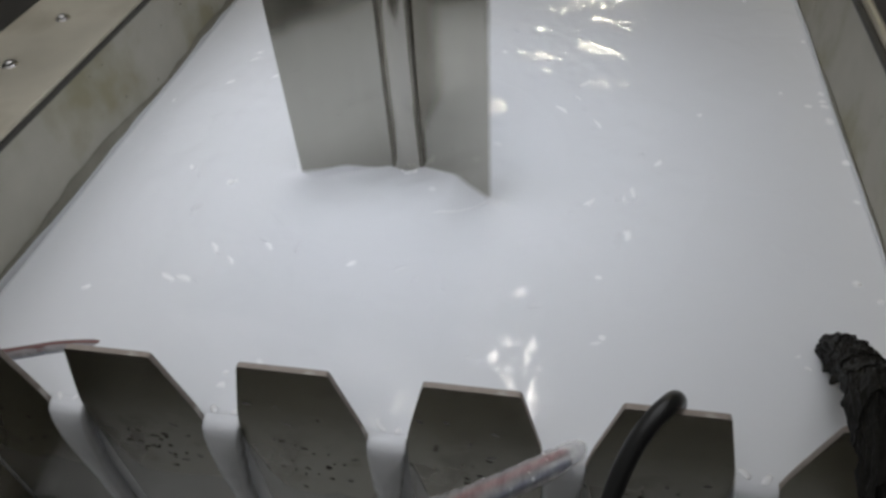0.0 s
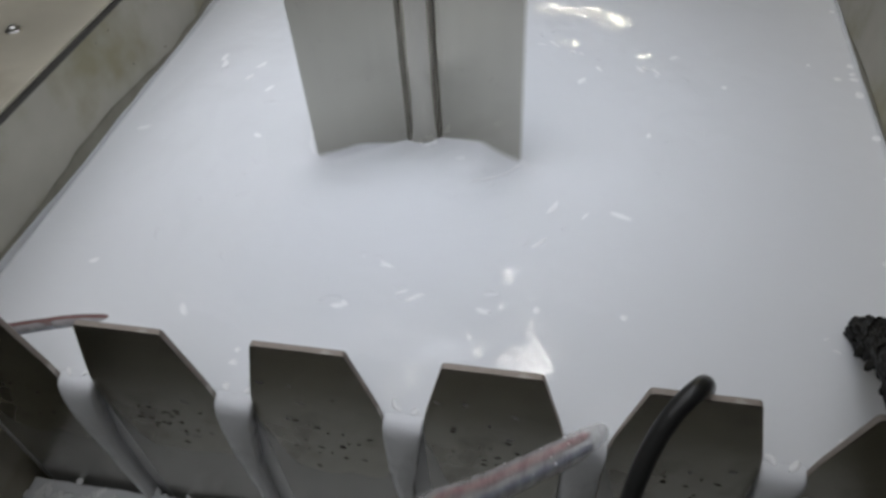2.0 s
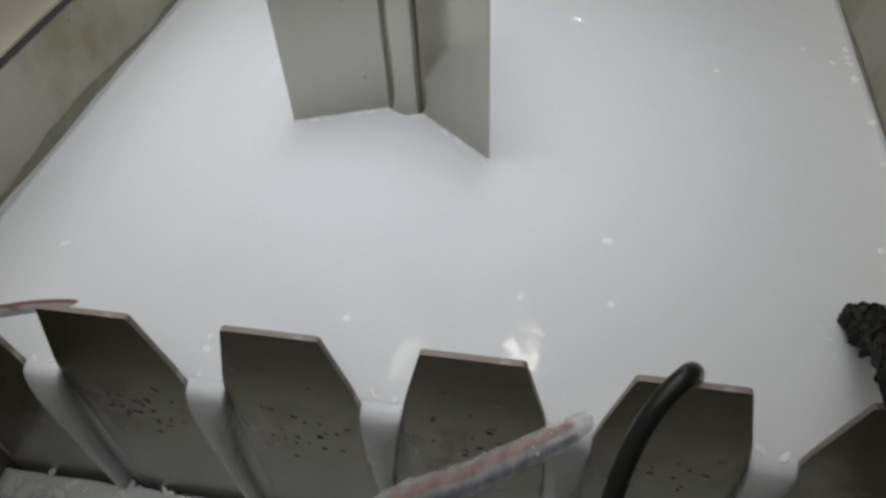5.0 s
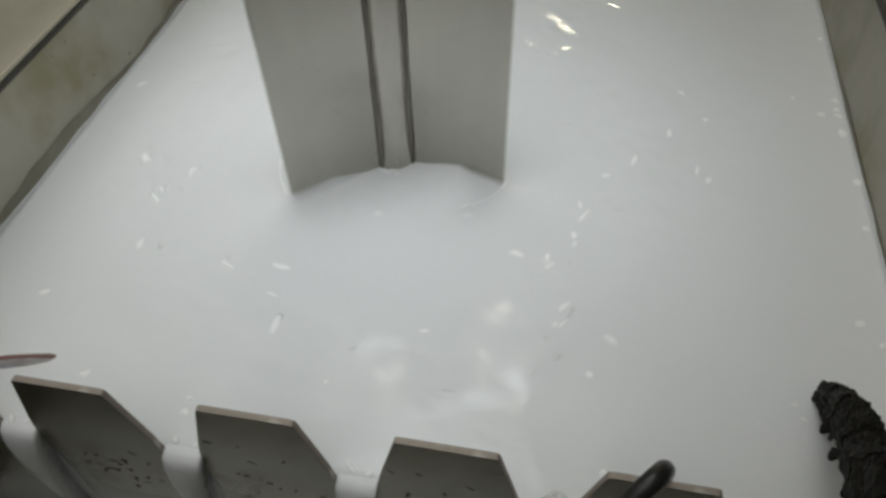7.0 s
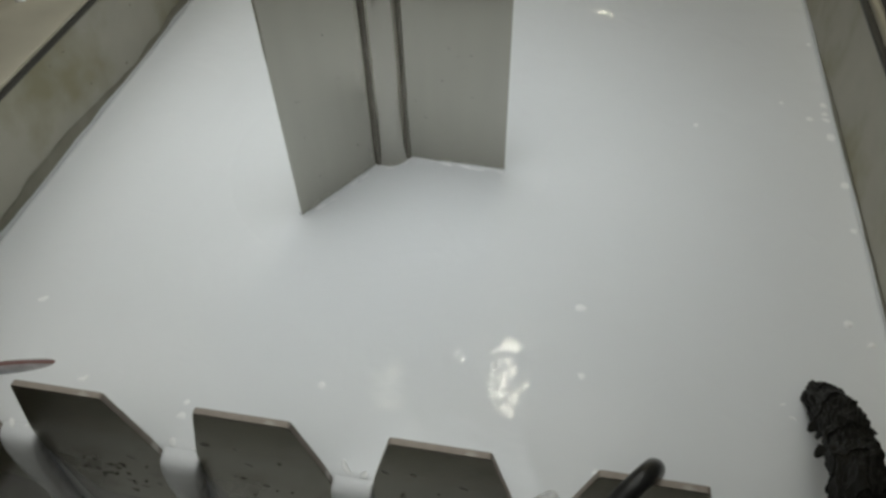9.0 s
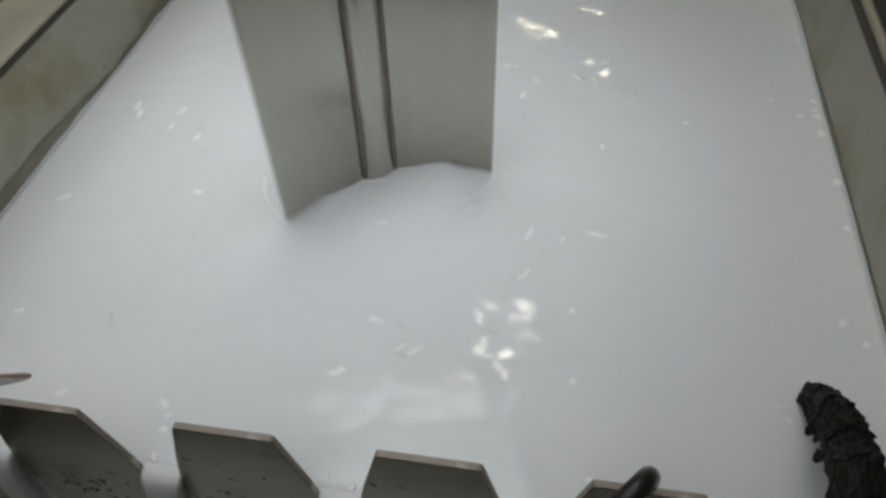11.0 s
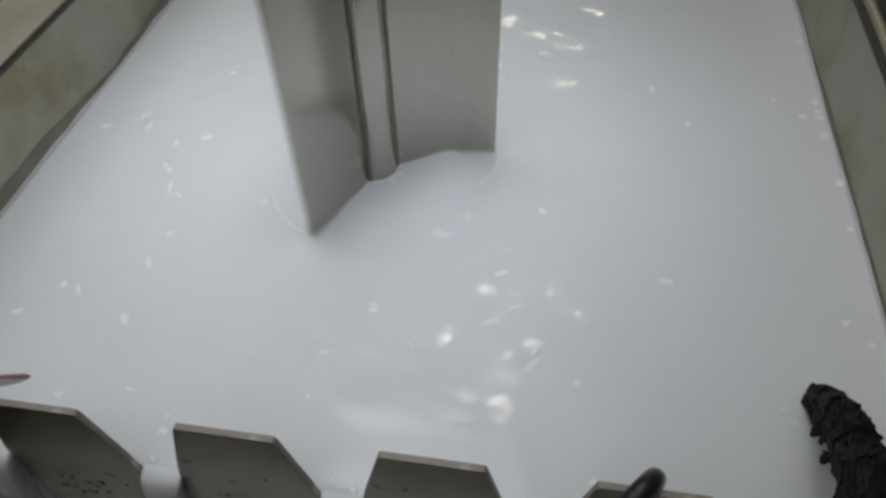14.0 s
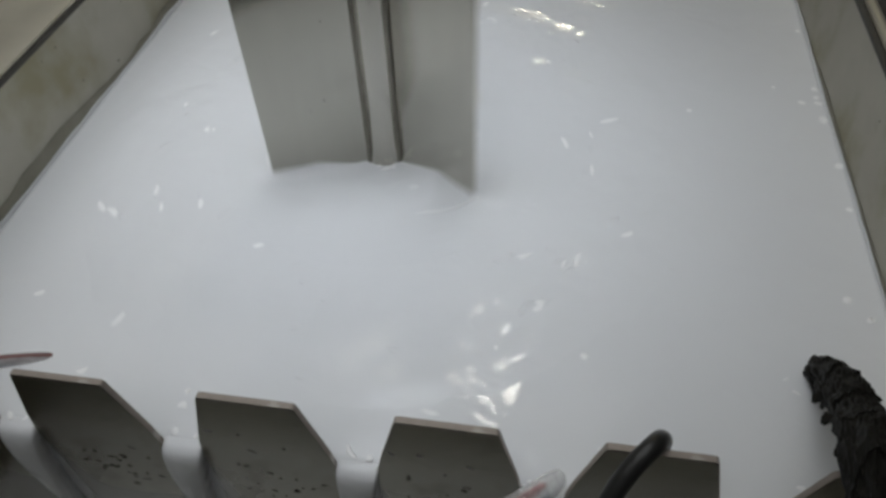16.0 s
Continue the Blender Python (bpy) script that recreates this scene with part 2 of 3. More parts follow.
def light_fixture(wide, long, m, label):
    base = new("ceiling_light")
    part("frame", box(-wide / 2 - 0.03, wide / 2 + 0.03, -long / 2 - 0.03, long / 2 + 0.03, 0.012, 0.07, 0.004), COVER, base)
    part("diffuser", box(-wide / 2, wide / 2, -long / 2, long / 2, 0.004, 0.0118), DIFFUSER, base)
    part("stem", sweep([(0, 0, 0.07), (0, 0, 0.09), (0, 0, 2.92 - m.translation.z)], 0.008, 8, 2), COVER, base)
    base.matrix_world = m
    return tagged(base, label, "ceiling light")


light_fixture(0.07, 0.34, pose(-0.10, 1.55, 2.248), "slim glowing tube lamp hanging over the tank")
light_fixture(0.07, 0.34, pose(-0.62, 1.50, 2.248), "slim glowing tube lamp hanging over the tank")
light_fixture(0.80, 0.14, pose(0.12, 5.20, 1.908), "slim glowing tube lamp hanging beyond the tank")
# housing for the added lamp over the agitator
light_fixture(0.44, 0.36, pose(-0.19, 0.43, 1.058), "added square fill lamp over the agitator, unseen")
# housing for the added overhead fill
light_fixture(3.2, 3.9, pose(-1.10, -0.10, 2.79), "added broad fill light above the tank, unseen")

# ---- the tank ----
tank = tagged(new("tank"), "open stainless steel tank full of white milky liquid", "tank")
part("side_wall", box(LEFT - 0.004, LEFT, NEAR, FAR, -0.45, 0.1215), WALL, tank, "dull stained stainless sheet")
part("side_wall", box(RIGHT, RIGHT + 0.004, NEAR, FAR, -0.45, 0.1215), WALL, tank, "dull stained stainless sheet")
part("end_wall", box(LEFT - 0.004, RIGHT + 0.004, FAR, FAR + 0.004, -0.45, 0.1215), WALL, tank)
# unseen near end, set close so the weir teeth mirror something dark
part("end_wall", box(LEFT - 0.004, RIGHT + 0.004, NEAR - 0.004, NEAR, -0.45, -0.06), WALL, tank)
part("bottom", box(LEFT - 0.004, RIGHT + 0.004, NEAR - 0.004, FAR + 0.004, -0.456, -0.45), WALL, tank)
part("gasket", box(LEFT - 0.010, LEFT + 0.003, NEAR, FAR, 0.1225, 0.1300, 0.0025), GASKET, tank, "black rubber edge strip")
part("gasket", box(RIGHT - 0.003, RIGHT + 0.010, NEAR, FAR, 0.1225, 0.1300, 0.0025), GASKET, tank, "black rubber edge strip")
part("flange", box(LEFT - 0.150, LEFT + 0.001, NEAR, FAR, 0.1305, 0.1355, 0.0015), FLANGE, tank, "beige-stained steel flange")
part("flange_bead", sweep([(RIGHT + 0.009, NEAR, 0.133), (RIGHT + 0.009, 0.7, 0.133), (RIGHT + 0.009, FAR, 0.133)], 0.006, 12, 2), FLANGE, tank, "rounded pale rim", True)
part("flange", box(RIGHT + 0.014, RIGHT + 0.15, NEAR, FAR, 0.124, 0.129, 0.0015), COVER, tank, "dark brown cover strip")
for sx in (LEFT - 0.14, RIGHT + 0.10):
    for sy in (NEAR + 0.05, FAR - 0.05):
        part("leg", box(sx - 0.02, sx + 0.02, sy - 0.02, sy + 0.02, FLOOR_Z, 0.1235, 0.003), WALL, tank)
for sx in (LEFT - 0.14, RIGHT + 0.10):
    part("rail", box(sx - 0.015, sx + 0.015, NEAR + 0.07, FAR - 0.07, -0.50, -0.457, 0.003), WALL, tank)
for sy in (NEAR + 0.05, FAR - 0.05):
    part("rail", box(LEFT - 0.12, RIGHT + 0.08, sy - 0.015, sy + 0.015, -0.50, -0.457, 0.003), WALL, tank)


def screw():
    bm = bmesh.new()
    for r0, r1, z0, z1 in ((0.0098, 0.0098, 0.0, 0.0014), (0.0068, 0.0045, 0.0014, 0.0058)):
        made = bmesh.ops.create_cone(bm, cap_ends=True, segments=20, radius1=r0, radius2=r1, depth=z1 - z0)
        bmesh.ops.translate(bm, vec=(0, 0, (z0 + z1) / 2), verts=made["verts"])
    return bm


first = part("screw", screw(), STEEL, tank, "round-headed bright screw", True)
first.location = (-0.682, 0.367, 0.1355)
for k in range(-4, 11):
    if k:
        more = first.copy()
        scene.collection.objects.link(more)
        more.location = (-0.682, 0.367 + 0.1215 * k, 0.1355)


def film_strip(x, inward, seed, reach):
    """Dried film along a wall at the liquid's edge, with an uneven upper edge."""
    bm = bmesh.new()
    n = 240
    rows = []
    for i in range(n + 1):
        y = 0.004 + (FAR - 0.01) * i / n
        top = reach * (0.75 + 0.8 * noise.noise(Vector((y * 4.5, seed, 0))) + 0.25 * noise.noise(Vector((y * 23, seed, 3))))
        top = max(0.002, top)
        rows.append([bm.verts.new((x + inward * d, y, z)) for d, z in ((0.0, -0.03), (0.0007, -0.03), (0.0007, top * 0.9), (0.0, top))])
    for a, b in zip(rows, rows[1:]):
        for k in range(4):
            bm.faces.new((a[k], a[(k + 1) % 4], b[(k + 1) % 4], b[k]))
    bm.faces.new(rows[0])
    bm.faces.new(rows[-1])
    return bm


part("dried_film", film_strip(LEFT + 0.0003, 1, 2.0, 0.024), RESIDUE, tank, "dark grey dried film above the liquid")
part("dried_film", film_strip(RIGHT - 0.0003, -1, 8.0, 0.012), RESIDUE, tank, "dark grey dried film above the liquid")

# ---- the notched weir plate ----
PITCH, TOP_Z, WAIST_Z, SLOT_Z, FOOT_Z = 0.1597, 0.0930, 0.003, -0.260, -0.44
HALF_TOP, HALF_WAIST = 0.0400, 0.0622
weir = tagged(new("weir_plate"), "thick notched stainless weir plate between tank and trough", "weir")
part("lower_plate", box(LEFT + 0.001, RIGHT - 0.001, -0.0035, 0.0025, FOOT_Z, SLOT_Z), PLATE, weir)


def tooth_outline(x0, x1):
    """One tooth: flat top, slanting shoulders, rounded waist, straight shank."""
    def corner(a, b, c, r, n=5):
        a, b, c = Vector(a), Vector(b), Vector(c)
        p, q = b + (a - b).normalized() * r, b + (c - b).normalized() * r
        return [tuple(p * (1 - u) ** 2 + b * 2 * u * (1 - u) + q * u * u) for u in [i / n for i in range(n + 1)]]
    pts = [(-HALF_WAIST, SLOT_Z), (HALF_WAIST, SLOT_Z), (HALF_WAIST, WAIST_Z), (HALF_TOP, TOP_Z), (-HALF_TOP, TOP_Z), (-HALF_WAIST, WAIST_Z)]
    out = [pts[0], pts[1]] + corner(pts[1], pts[2], pts[3], 0.024) + corner(pts[2], pts[3], pts[4], 0.003, 3) + corner(pts[3], pts[4], pts[5], 0.003, 3) + corner(pts[4], pts[5], pts[0], 0.024)
    return [(min(max(x, x0), x1), z) for x, z in out]


CENTRES = [-0.0434 + PITCH * k for k in range(-3, 3)]
for cx in CENTRES:
    outline = tooth_outline(-9, RIGHT - cx)
    clean = [q for i, q in enumerate(outline) if (Vector(q) - Vector(outline[i - 1])).length > 1e-5]
    tooth = part("tooth", cut_sheet(clean, -0.0035, 0.0025), PLATE, weir)
    tooth.data.materials.append(CUT)
    for f in tooth.data.polygons:
        f.material_index = 1 if abs(f.normal.y) < 0.8 else 0
    tooth.location.x = cx


def pit(r):
    """A small dark pit or dried drop, a low uneven dome on a tooth's near face."""
    bm = bmesh.new()
    a, b, tilt = r.uniform(0.0012, 0.0040), r.uniform(0.0008, 0.0016), r.uniform(-0.7, 0.2)
    ring, n = [], 9
    for k in range(n):
        t = 2 * math.pi * k / n
        u, w = a * math.cos(t) * r.uniform(0.75, 1.2), b * math.sin(t) * r.uniform(0.75, 1.2)
        ring.append(bm.verts.new((u * math.cos(tilt) - w * math.sin(tilt), 0.0, u * math.sin(tilt) + w * math.cos(tilt))))
    tip = bm.verts.new((0, -0.0006, 0))
    for k in range(n):
        bm.faces.new((ring[k], ring[(k + 1) % n], tip))
    bm.faces.new(ring)
    return bm


PITS = [(-0.363, -0.056, 0.018, 0.016, 22), (-0.203, -0.055, 0.027, 0.022, 19), (-0.04, -0.03, 0.024, 0.024, 10), (0.12, -0.046, 0.022, 0.012, 8), (-0.51, -0.07, 0.03, 0.02, 5)]
for k, (cx, mid, wide, span, count) in enumerate(PITS):
    r = random.Random(10 + k)
    for _ in range(count):
        spot = part("pit_mark", pit(r), SPOT, weir)
        spot.location = (cx + max(-0.052, min(0.052, r.gauss(0, wide))), -0.00372, mid + r.gauss(0, span))


r = random.Random(77)
for cx in CENTRES[1:5]:
    for _ in range(5):
        splash = part("dried_splash", pit(r), SPLASH, weir, "pale dried splash")
        splash.matrix_basis = pose(cx + r.uniform(-0.05, 0.05), -0.00366, r.uniform(-0.09, 0.05)) @ Matrix.Diagonal((1.3, 0.25, 1.8, 1))
for _ in range(34):
    left = r.random() < 0.65
    speck = part("stain_speck", pit(r), SPOT, tank)
    speck.matrix_basis = pose(LEFT + 0.0002 if left else RIGHT - 0.0002, r.uniform(0.05, 1.3), r.uniform(0.02, 0.115), 0, 0, 90 if left else -90) @ Matrix.Scale(r.uniform(0.5, 1.1), 4)


def wet_film(seed):
    """The wet lower part of a tooth's near face, with an uneven upper edge that runs up beside the notch."""
    bm = bmesh.new()
    n = 40
    rows = []
    for i in range(n + 1):
        x = -HALF_WAIST + 0.001 + (2 * HALF_WAIST - 0.002) * i / n
        top = -0.112 + 0.010 * noise.noise(Vector((x * 40, seed, 0))) + 0.085 * math.exp(-((x + HALF_WAIST) / 0.014) ** 2) + 0.03 * math.exp(-((x - HALF_WAIST) / 0.006) ** 2)
        rows.append([bm.verts.new((x, y, z)) for y, z in ((-0.0034, top), (-0.00365, top - 0.008), (-0.0037, -0.284), (-0.0034, -0.284))])
    for a, b in zip(rows, rows[1:]):
        for k in range(4):
            bm.faces.new((a[k], a[(k + 1) % 4], b[(k + 1) % 4], b[k]))
    bm.faces.new(rows[0])
    bm.faces.new(rows[-1])
    return bm


for k, cx in enumerate(CENTRES[:5]):
    film = part("wet_film", wet_film(2.3 * k), FILM, weir, "dark wet film on the lower steel")
    film.location.x = cx
weir.matrix_world = pose(0, 0, 0, 0, 0, 0.9)

# ---- the liquid ----
AXIS = Vector((-0.192, 0.424))


def ease(u):
    u = max(0.0, min(1.0, u))
    return u * u * (3 - 2 * u)


def bowl(r):
    """The hollow round the agitator, which the moving pieces of liquid fill."""
    return 0.045 * ease((0.20 - r) / 0.09)


def still_height(x, y):
    dip = 0.0030 if y < 0.003 else 0.0
    away = math.hypot(x - AXIS.x, y - AXIS.y)
    return -dip - bowl(away) + (0.0005 * noise.noise(Vector((x * 9, y * 9, 0.3))) + 0.00022 * noise.noise(Vector((x * 30, y * 26, 1.7)))) * ease((away - 0.215) / 0.05)


liquid = tagged(mesh_object("liquid", grid_sheet(LEFT + 0.0005, RIGHT - 0.0005, 0.0008, FAR - 0.002, 180, 320, still_height, -0.44), LIQUID, True), "white milky opaque liquid filling the tank", "liquid", kind="structure")
trough = tagged(mesh_object("trough_liquid", grid_sheet(LEFT + 0.0005, RIGHT - 0.0005, NEAR + 0.001, -0.010, 120, 40, lambda x, y: -0.235 + 0.004 * noise.noise(Vector((x * 25, y * 25, 5))) + 0.002 * noise.noise(Vector((x * 70, y * 70, 2))), -0.44, skew_near=False), LIQUID, True), "milky liquid standing in the overflow trough", "liquid", kind="structure")


part("lapping_edge", film_strip(LEFT + 0.0010, 1, 5.0, 0.0090), LIQUID, liquid, "uneven edge of liquid on the wall")
part("lapping_edge", film_strip(RIGHT - 0.0010, -1, 11.0, 0.0065), LIQUID, liquid, "uneven edge of liquid on the wall")


def spill(seed):
    """Liquid that runs through a slot, bends over and falls down the near face into the trough."""
    bm = bmesh.new()
    line = smooth_path([(0.030, -0.0045), (0.023, -0.0034), (0.012, -0.0020), (0.002, -0.0004), (-0.0045, -0.0022), (-0.0098, -0.0080), (-0.0135, -0.020), (-0.0155, -0.038), (-0.0165, -0.062), (-0.0160, -0.095), (-0.0150, -0.15), (-0.0135, -0.21), (-0.012, -0.26)], 6)
    n = 14
    rows = []
    for i, q in enumerate(line):
        y, z = q[0], q[1]
        fall = max(0.0, -z) / 0.28
        half = 0.0178 - 0.0085 * min(1.0, max(0.0, -0.006 - z) / 0.11) ** 0.8 - 0.0045 * min(1.0, max(0.0, -0.075 - z) / 0.11) + 0.0012 * noise.noise(Vector((seed, i * 0.25, 3))) * min(1.0, fall * 6)
        row = []
        for k in range(n + 1):
            u = 2 * k / n - 1
            bow = 0.003 * (1 - u * u) * min(1, fall * 8)
            w = 0.0012 * noise.noise(Vector((seed + u * 2, i * 0.3, 7)))
            row.append(bm.verts.new((u * half - 0.006 * min(1.0, max(0.0, -0.01 - z) / 0.1), y - bow * (1 if y < 0.0 else 0) + w * min(1, fall * 5), z - (0.0025 * abs(u) ** 6 if y > 0.008 else 0.0))))
        rows.append(row)
    back = []
    for row, q in zip(rows, line):
        off = Vector((0, 0.0, -0.006)) if q[0] > 0.003 else Vector((0, min(0.014, -q[0] + 0.001) if q[0] < -0.005 else 0.006, -0.003))
        back.append([bm.verts.new(v.co + off) for v in row])
    for a, b in zip(rows, rows[1:]):
        for k in range(n):
            bm.faces.new((a[k], a[k + 1], b[k + 1], b[k]))
    for a, b in zip(back, back[1:]):
        for k in range(n):
            bm.faces.new((a[k], b[k], b[k + 1], a[k + 1]))
    for i in range(len(rows) - 1):
        bm.faces.new((rows[i][0], rows[i + 1][0], back[i + 1][0], back[i][0]))
        bm.faces.new((rows[i][n], back[i][n], back[i + 1][n], rows[i + 1][n]))
    for k in range(n):
        bm.faces.new((rows[0][k], back[0][k], back[0][k + 1], rows[0][k + 1]))
        bm.faces.new((rows[-1][k], rows[-1][k + 1], back[-1][k + 1], back[-1][k]))
    return bm


for k in range(5):
    run = part("spill", spill(3.1 * k), LIQUID, liquid, "liquid running through a notch", True)
    run.matrix_basis = pose(0, 0, 0, 0, 0, 0.9) @ pose(CENTRES[k] + PITCH / 2, 0, 0)


def disc(radius, rings, spokes, height):
    """A round piece of liquid surface with a rim that dips under the still level."""
    bm = bmesh.new()
    mid = bm.verts.new((0, 0, height(0.0, 0.0)))
    rows = []
    for i in range(1, rings + 1):
        r = radius * i / rings
        rows.append([bm.verts.new((r * math.cos(2 * math.pi * s / spokes), r * math.sin(2 * math.pi * s / spokes), height(r, 2 * math.pi * s / spokes))) for s in range(spokes)])
    low = [bm.verts.new((v.co.x, v.co.y, -0.05)) for v in rows[-1]]
    for s in range(spokes):
        t = (s + 1) % spokes
        bm.faces.new((mid, rows[0][s], rows[0][t]))
        for a, b in zip(rows, rows[1:]):
            bm.faces.new((a[s], b[s], b[t], a[t]))
        bm.faces.new((rows[-1][s], low[s], low[t], rows[-1][t]))
    bm.faces.new(low)
    return bm


def chop_height(r, a):
    x, y = r * math.cos(a), r * math.sin(a)
    fade = ease((0.402 - r) / 0.07)
    still = ease((r - 0.205) / 0.06)
    swell = 0.0034 * noise.noise(Vector((x * 11, y * 11, 2.0)))
    arms = 0.0006 * math.sin(3 * (a + r * 20)) * min(1.0, r / 0.12)
    crisp = 0.0011 * noise.noise(Vector((x * 34, y * 34, 4.0))) + 0.0004 * noise.noise(Vector((x * 66, y * 66, 9.0)))
    return 0.0020 * fade + (swell + arms + crisp) * fade ** 1.5 * still - 0.0006 - bowl(r)


def bow_height(r, a):
    """A vortex, and three mounds, each pushed up before a blade (which turns clockwise), with a hollow behind it."""
    d = math.degrees(a) % 120             # 0 at a blade, rising on its trailing side
    lead = 120 - d                        # degrees before the next blade
    reach = math.exp(-((r - 0.118) / (0.075 if r < 0.118 else 0.036)) ** 2)
    mound = 0.013 * reach * math.exp(-(lead / 58) ** 2) * ease(d / 60)
    if r > 0.085:
        mound *= ease((lead + 12) / ((r - 0.085) * 700 + 12))
    hollow = 0.011 * reach * math.exp(-(d / 32) ** 2)
    vortex = 0.019 * math.exp(-(r / 0.072) ** 2)
    rough = 0.0012 * noise.noise(Vector((r * math.cos(a) * 34, r * math.sin(a) * 34, 6)))
    return mound - hollow - vortex + 0.0045 * ease((0.225 - r) / 0.022) - 0.0030 + rough * ease((0.195 - r) / 0.05)


def calm_height(r, a):
    return 0.0006 * ease((0.212 - r) / 0.03) - 0.0003 + 0.0012 * math.exp(-((r - 0.0235) / 0.006) ** 2)


chop = tagged(mesh_object("stirred_liquid", disc(0.402, 130, 420, chop_height), LIQUID, True), "rippled milky liquid swirling round the agitator", "liquid", kind="structure")
bow = tagged(mesh_object("bow_wave", disc(0.225, 56, 180, bow_height), LIQUID, True), "mounds of milky liquid pushed up by the blades", "liquid", kind="structure")
calm = tagged(mesh_object("calm_liquid", disc(0.212, 40, 120, calm_height), LIQUID, True), "smooth milky liquid round the resting agitator", "liquid", kind="structure")


def wavelet(r):
    """A low smooth crest or bubble on the surface, which glints; some white ones are painted glints."""
    bm = bmesh.new()
    a, b = r.uniform(0.0045, 0.0115), r.uniform(0.0036, 0.0062)
    h, bend = b * r.uniform(0.07, 0.15), r.uniform(-0.4, 0.4)
    n, spokes = 7, 20
    mid = bm.verts.new((0, 0, h))
    rows = []
    for i in range(1, n + 1):
        u = i / n
        z = h * (1 - u * u) ** 2 - 0.0003 * u ** 4
        rows.append([bm.verts.new((a * u * math.cos(t), b * u * math.sin(t) + bend * a * (u * math.cos(t)) ** 2, z)) for t in [2 * math.pi * k / spokes for k in range(spokes)]])
    for k in range(spokes):
        q = (k + 1) % spokes
        bm.faces.new((mid, rows[0][k], rows[0][q]))
        for c, d in zip(rows, rows[1:]):
            bm.faces.new((c[k], d[k], d[q], c[q]))
    bm.faces.new(rows[-1])
    return bm


r = random.Random(21)
# every third wavelet is white, a glint put into the colour
for k in range(46):
    u, a = r.uniform(0.205, 0.39), r.uniform(0, 2 * math.pi)
    crest = part("wavelet", wavelet(r), LIQUID if k % 3 else FOAM_GLINT, chop, "", True)
    crest.matrix_basis = pose(u * math.cos(a), u * math.sin(a), chop_height(u, a) + 0.0001, 0, 0, r.uniform(0, 180)) @ Matrix.Diagonal((1.25, 0.75, 1.05, 1))
# on the mounds every other one is a white painted glint
for k in range(9):
    u, a = r.uniform(0.09, 0.185), math.radians(120 * (k % 3) + r.uniform(45, 105))
    crest = part("wavelet", wavelet(r), LIQUID if k % 2 else FOAM_GLINT, bow, "", True)
    crest.matrix_basis = pose(u * math.cos(a), u * math.sin(a), bow_height(u, a) + 0.0002, 0, 0, math.degrees(a) + r.uniform(-30, 30)) @ Matrix.Diagonal((1.2, 0.6, 1.15, 1))
q = random.Random(57)
for k in range(14):
    # small broken groups of crests among the ripples; the white ones are painted glints
    u, a = q.uniform(0.23, 0.375), q.uniform(0, 2 * math.pi)
    for _ in range(q.randint(2, 5)):
        v, b = u + q.gauss(0, 0.010), a + q.gauss(0, 0.045)
        crest = part("wavelet", wavelet(q), FOAM_GLINT if q.random() < 0.55 else LIQUID, chop, "", True)
        crest.matrix_basis = pose(v * math.cos(b), v * math.sin(b), chop_height(v, b) + 0.0002, 0, 0, math.degrees(b) + 90 + q.uniform(-40, 40)) @ Matrix.Diagonal((q.uniform(0.6, 1.4), q.uniform(0.35, 0.8), 1.2, 1))
# white beads paint the glints round the foot of the shaft
for k in range(16):
    u, a = r.uniform(0.0245, 0.036), math.radians(120 * (k % 3) + r.uniform(8, 112))
    crest = part("foam_glint_fleck", wavelet(r), FOAM_GLINT, bow, "white painted glints at the foot of the shaft", True)
    crest.matrix_basis = pose(u * math.cos(a), u * math.sin(a), bow_height(u, a) + 0.0006, 0, 0, math.degrees(a) + 90 + r.uniform(-30, 30)) @ Matrix.Diagonal((0.55, 0.45, 2.0, 1))
# a glint along each mound's edge, painted as a chain of white crests
for k in range(3):
    for lead, u in ((4, 0.148), (10, 0.147), (16, 0.145), (22, 0.142), (27, 0.138)):
        a = math.radians(120 * k - lead)
        crest = part("wavelet", wavelet(r), FOAM_GLINT, bow, "white painted glint on the mound's edge off a blade tip", True)
        crest.matrix_basis = pose(u * math.cos(a), u * math.sin(a), bow_height(u, a) + 0.0003, 0, 0, 120 * k - lead + 80 + r.uniform(-14, 14)) @ Matrix.Diagonal((1.1, 0.32, 1.3, 1))
# the last two are glints beside the taped cable, painted as white flecks
FLECKS = [(0.350, 0.583), (0.351, 0.548), (0.354, 0.459), (0.324, 0.249), (0.342, 0.226), (0.059, 0.223), (0.065, 0.141), (0.250, 0.143), (0.257, 0.130)]
for k in range(28):
    x, y = FLECKS[k] if k < 9 else (RIGHT - 0.006 - abs(r.gauss(0, 0.05)), r.uniform(0.3, 1.2)) if k < 20 else (r.uniform(LEFT + 0.02, RIGHT - 0.03), r.uniform(0.015, 0.14))
    bead = part("foam_glint_fleck", wavelet(r), FOAM_GLINT, liquid, "", True)
    bead.matrix_basis = pose(x, y, 0.0002, 0, 0, r.uniform(0, 180)) @ Matrix.Diagonal((0.8, 1.2, 1.8, 1) if k < 7 else (0.55, 0.35, 1.4, 1) if k < 9 else (0.6, 0.8, 1.4, 1))

# white flecks that paint the glints on the notch lips
for k in range(5):
    for side in (-1, 1):
        lip = part("foam_glint_fleck", wavelet(r), FOAM_GLINT, liquid, "", True)
        lip.matrix_basis = pose(0, 0, 0, 0, 0, 0.9) @ pose(CENTRES[k] + PITCH / 2 + side * r.uniform(0.006, 0.013), r.uniform(0.003, 0.013), 0.0007, 0, 0, side * 50) @ Matrix.Diagonal((0.75, 0.6, 1.1, 1))

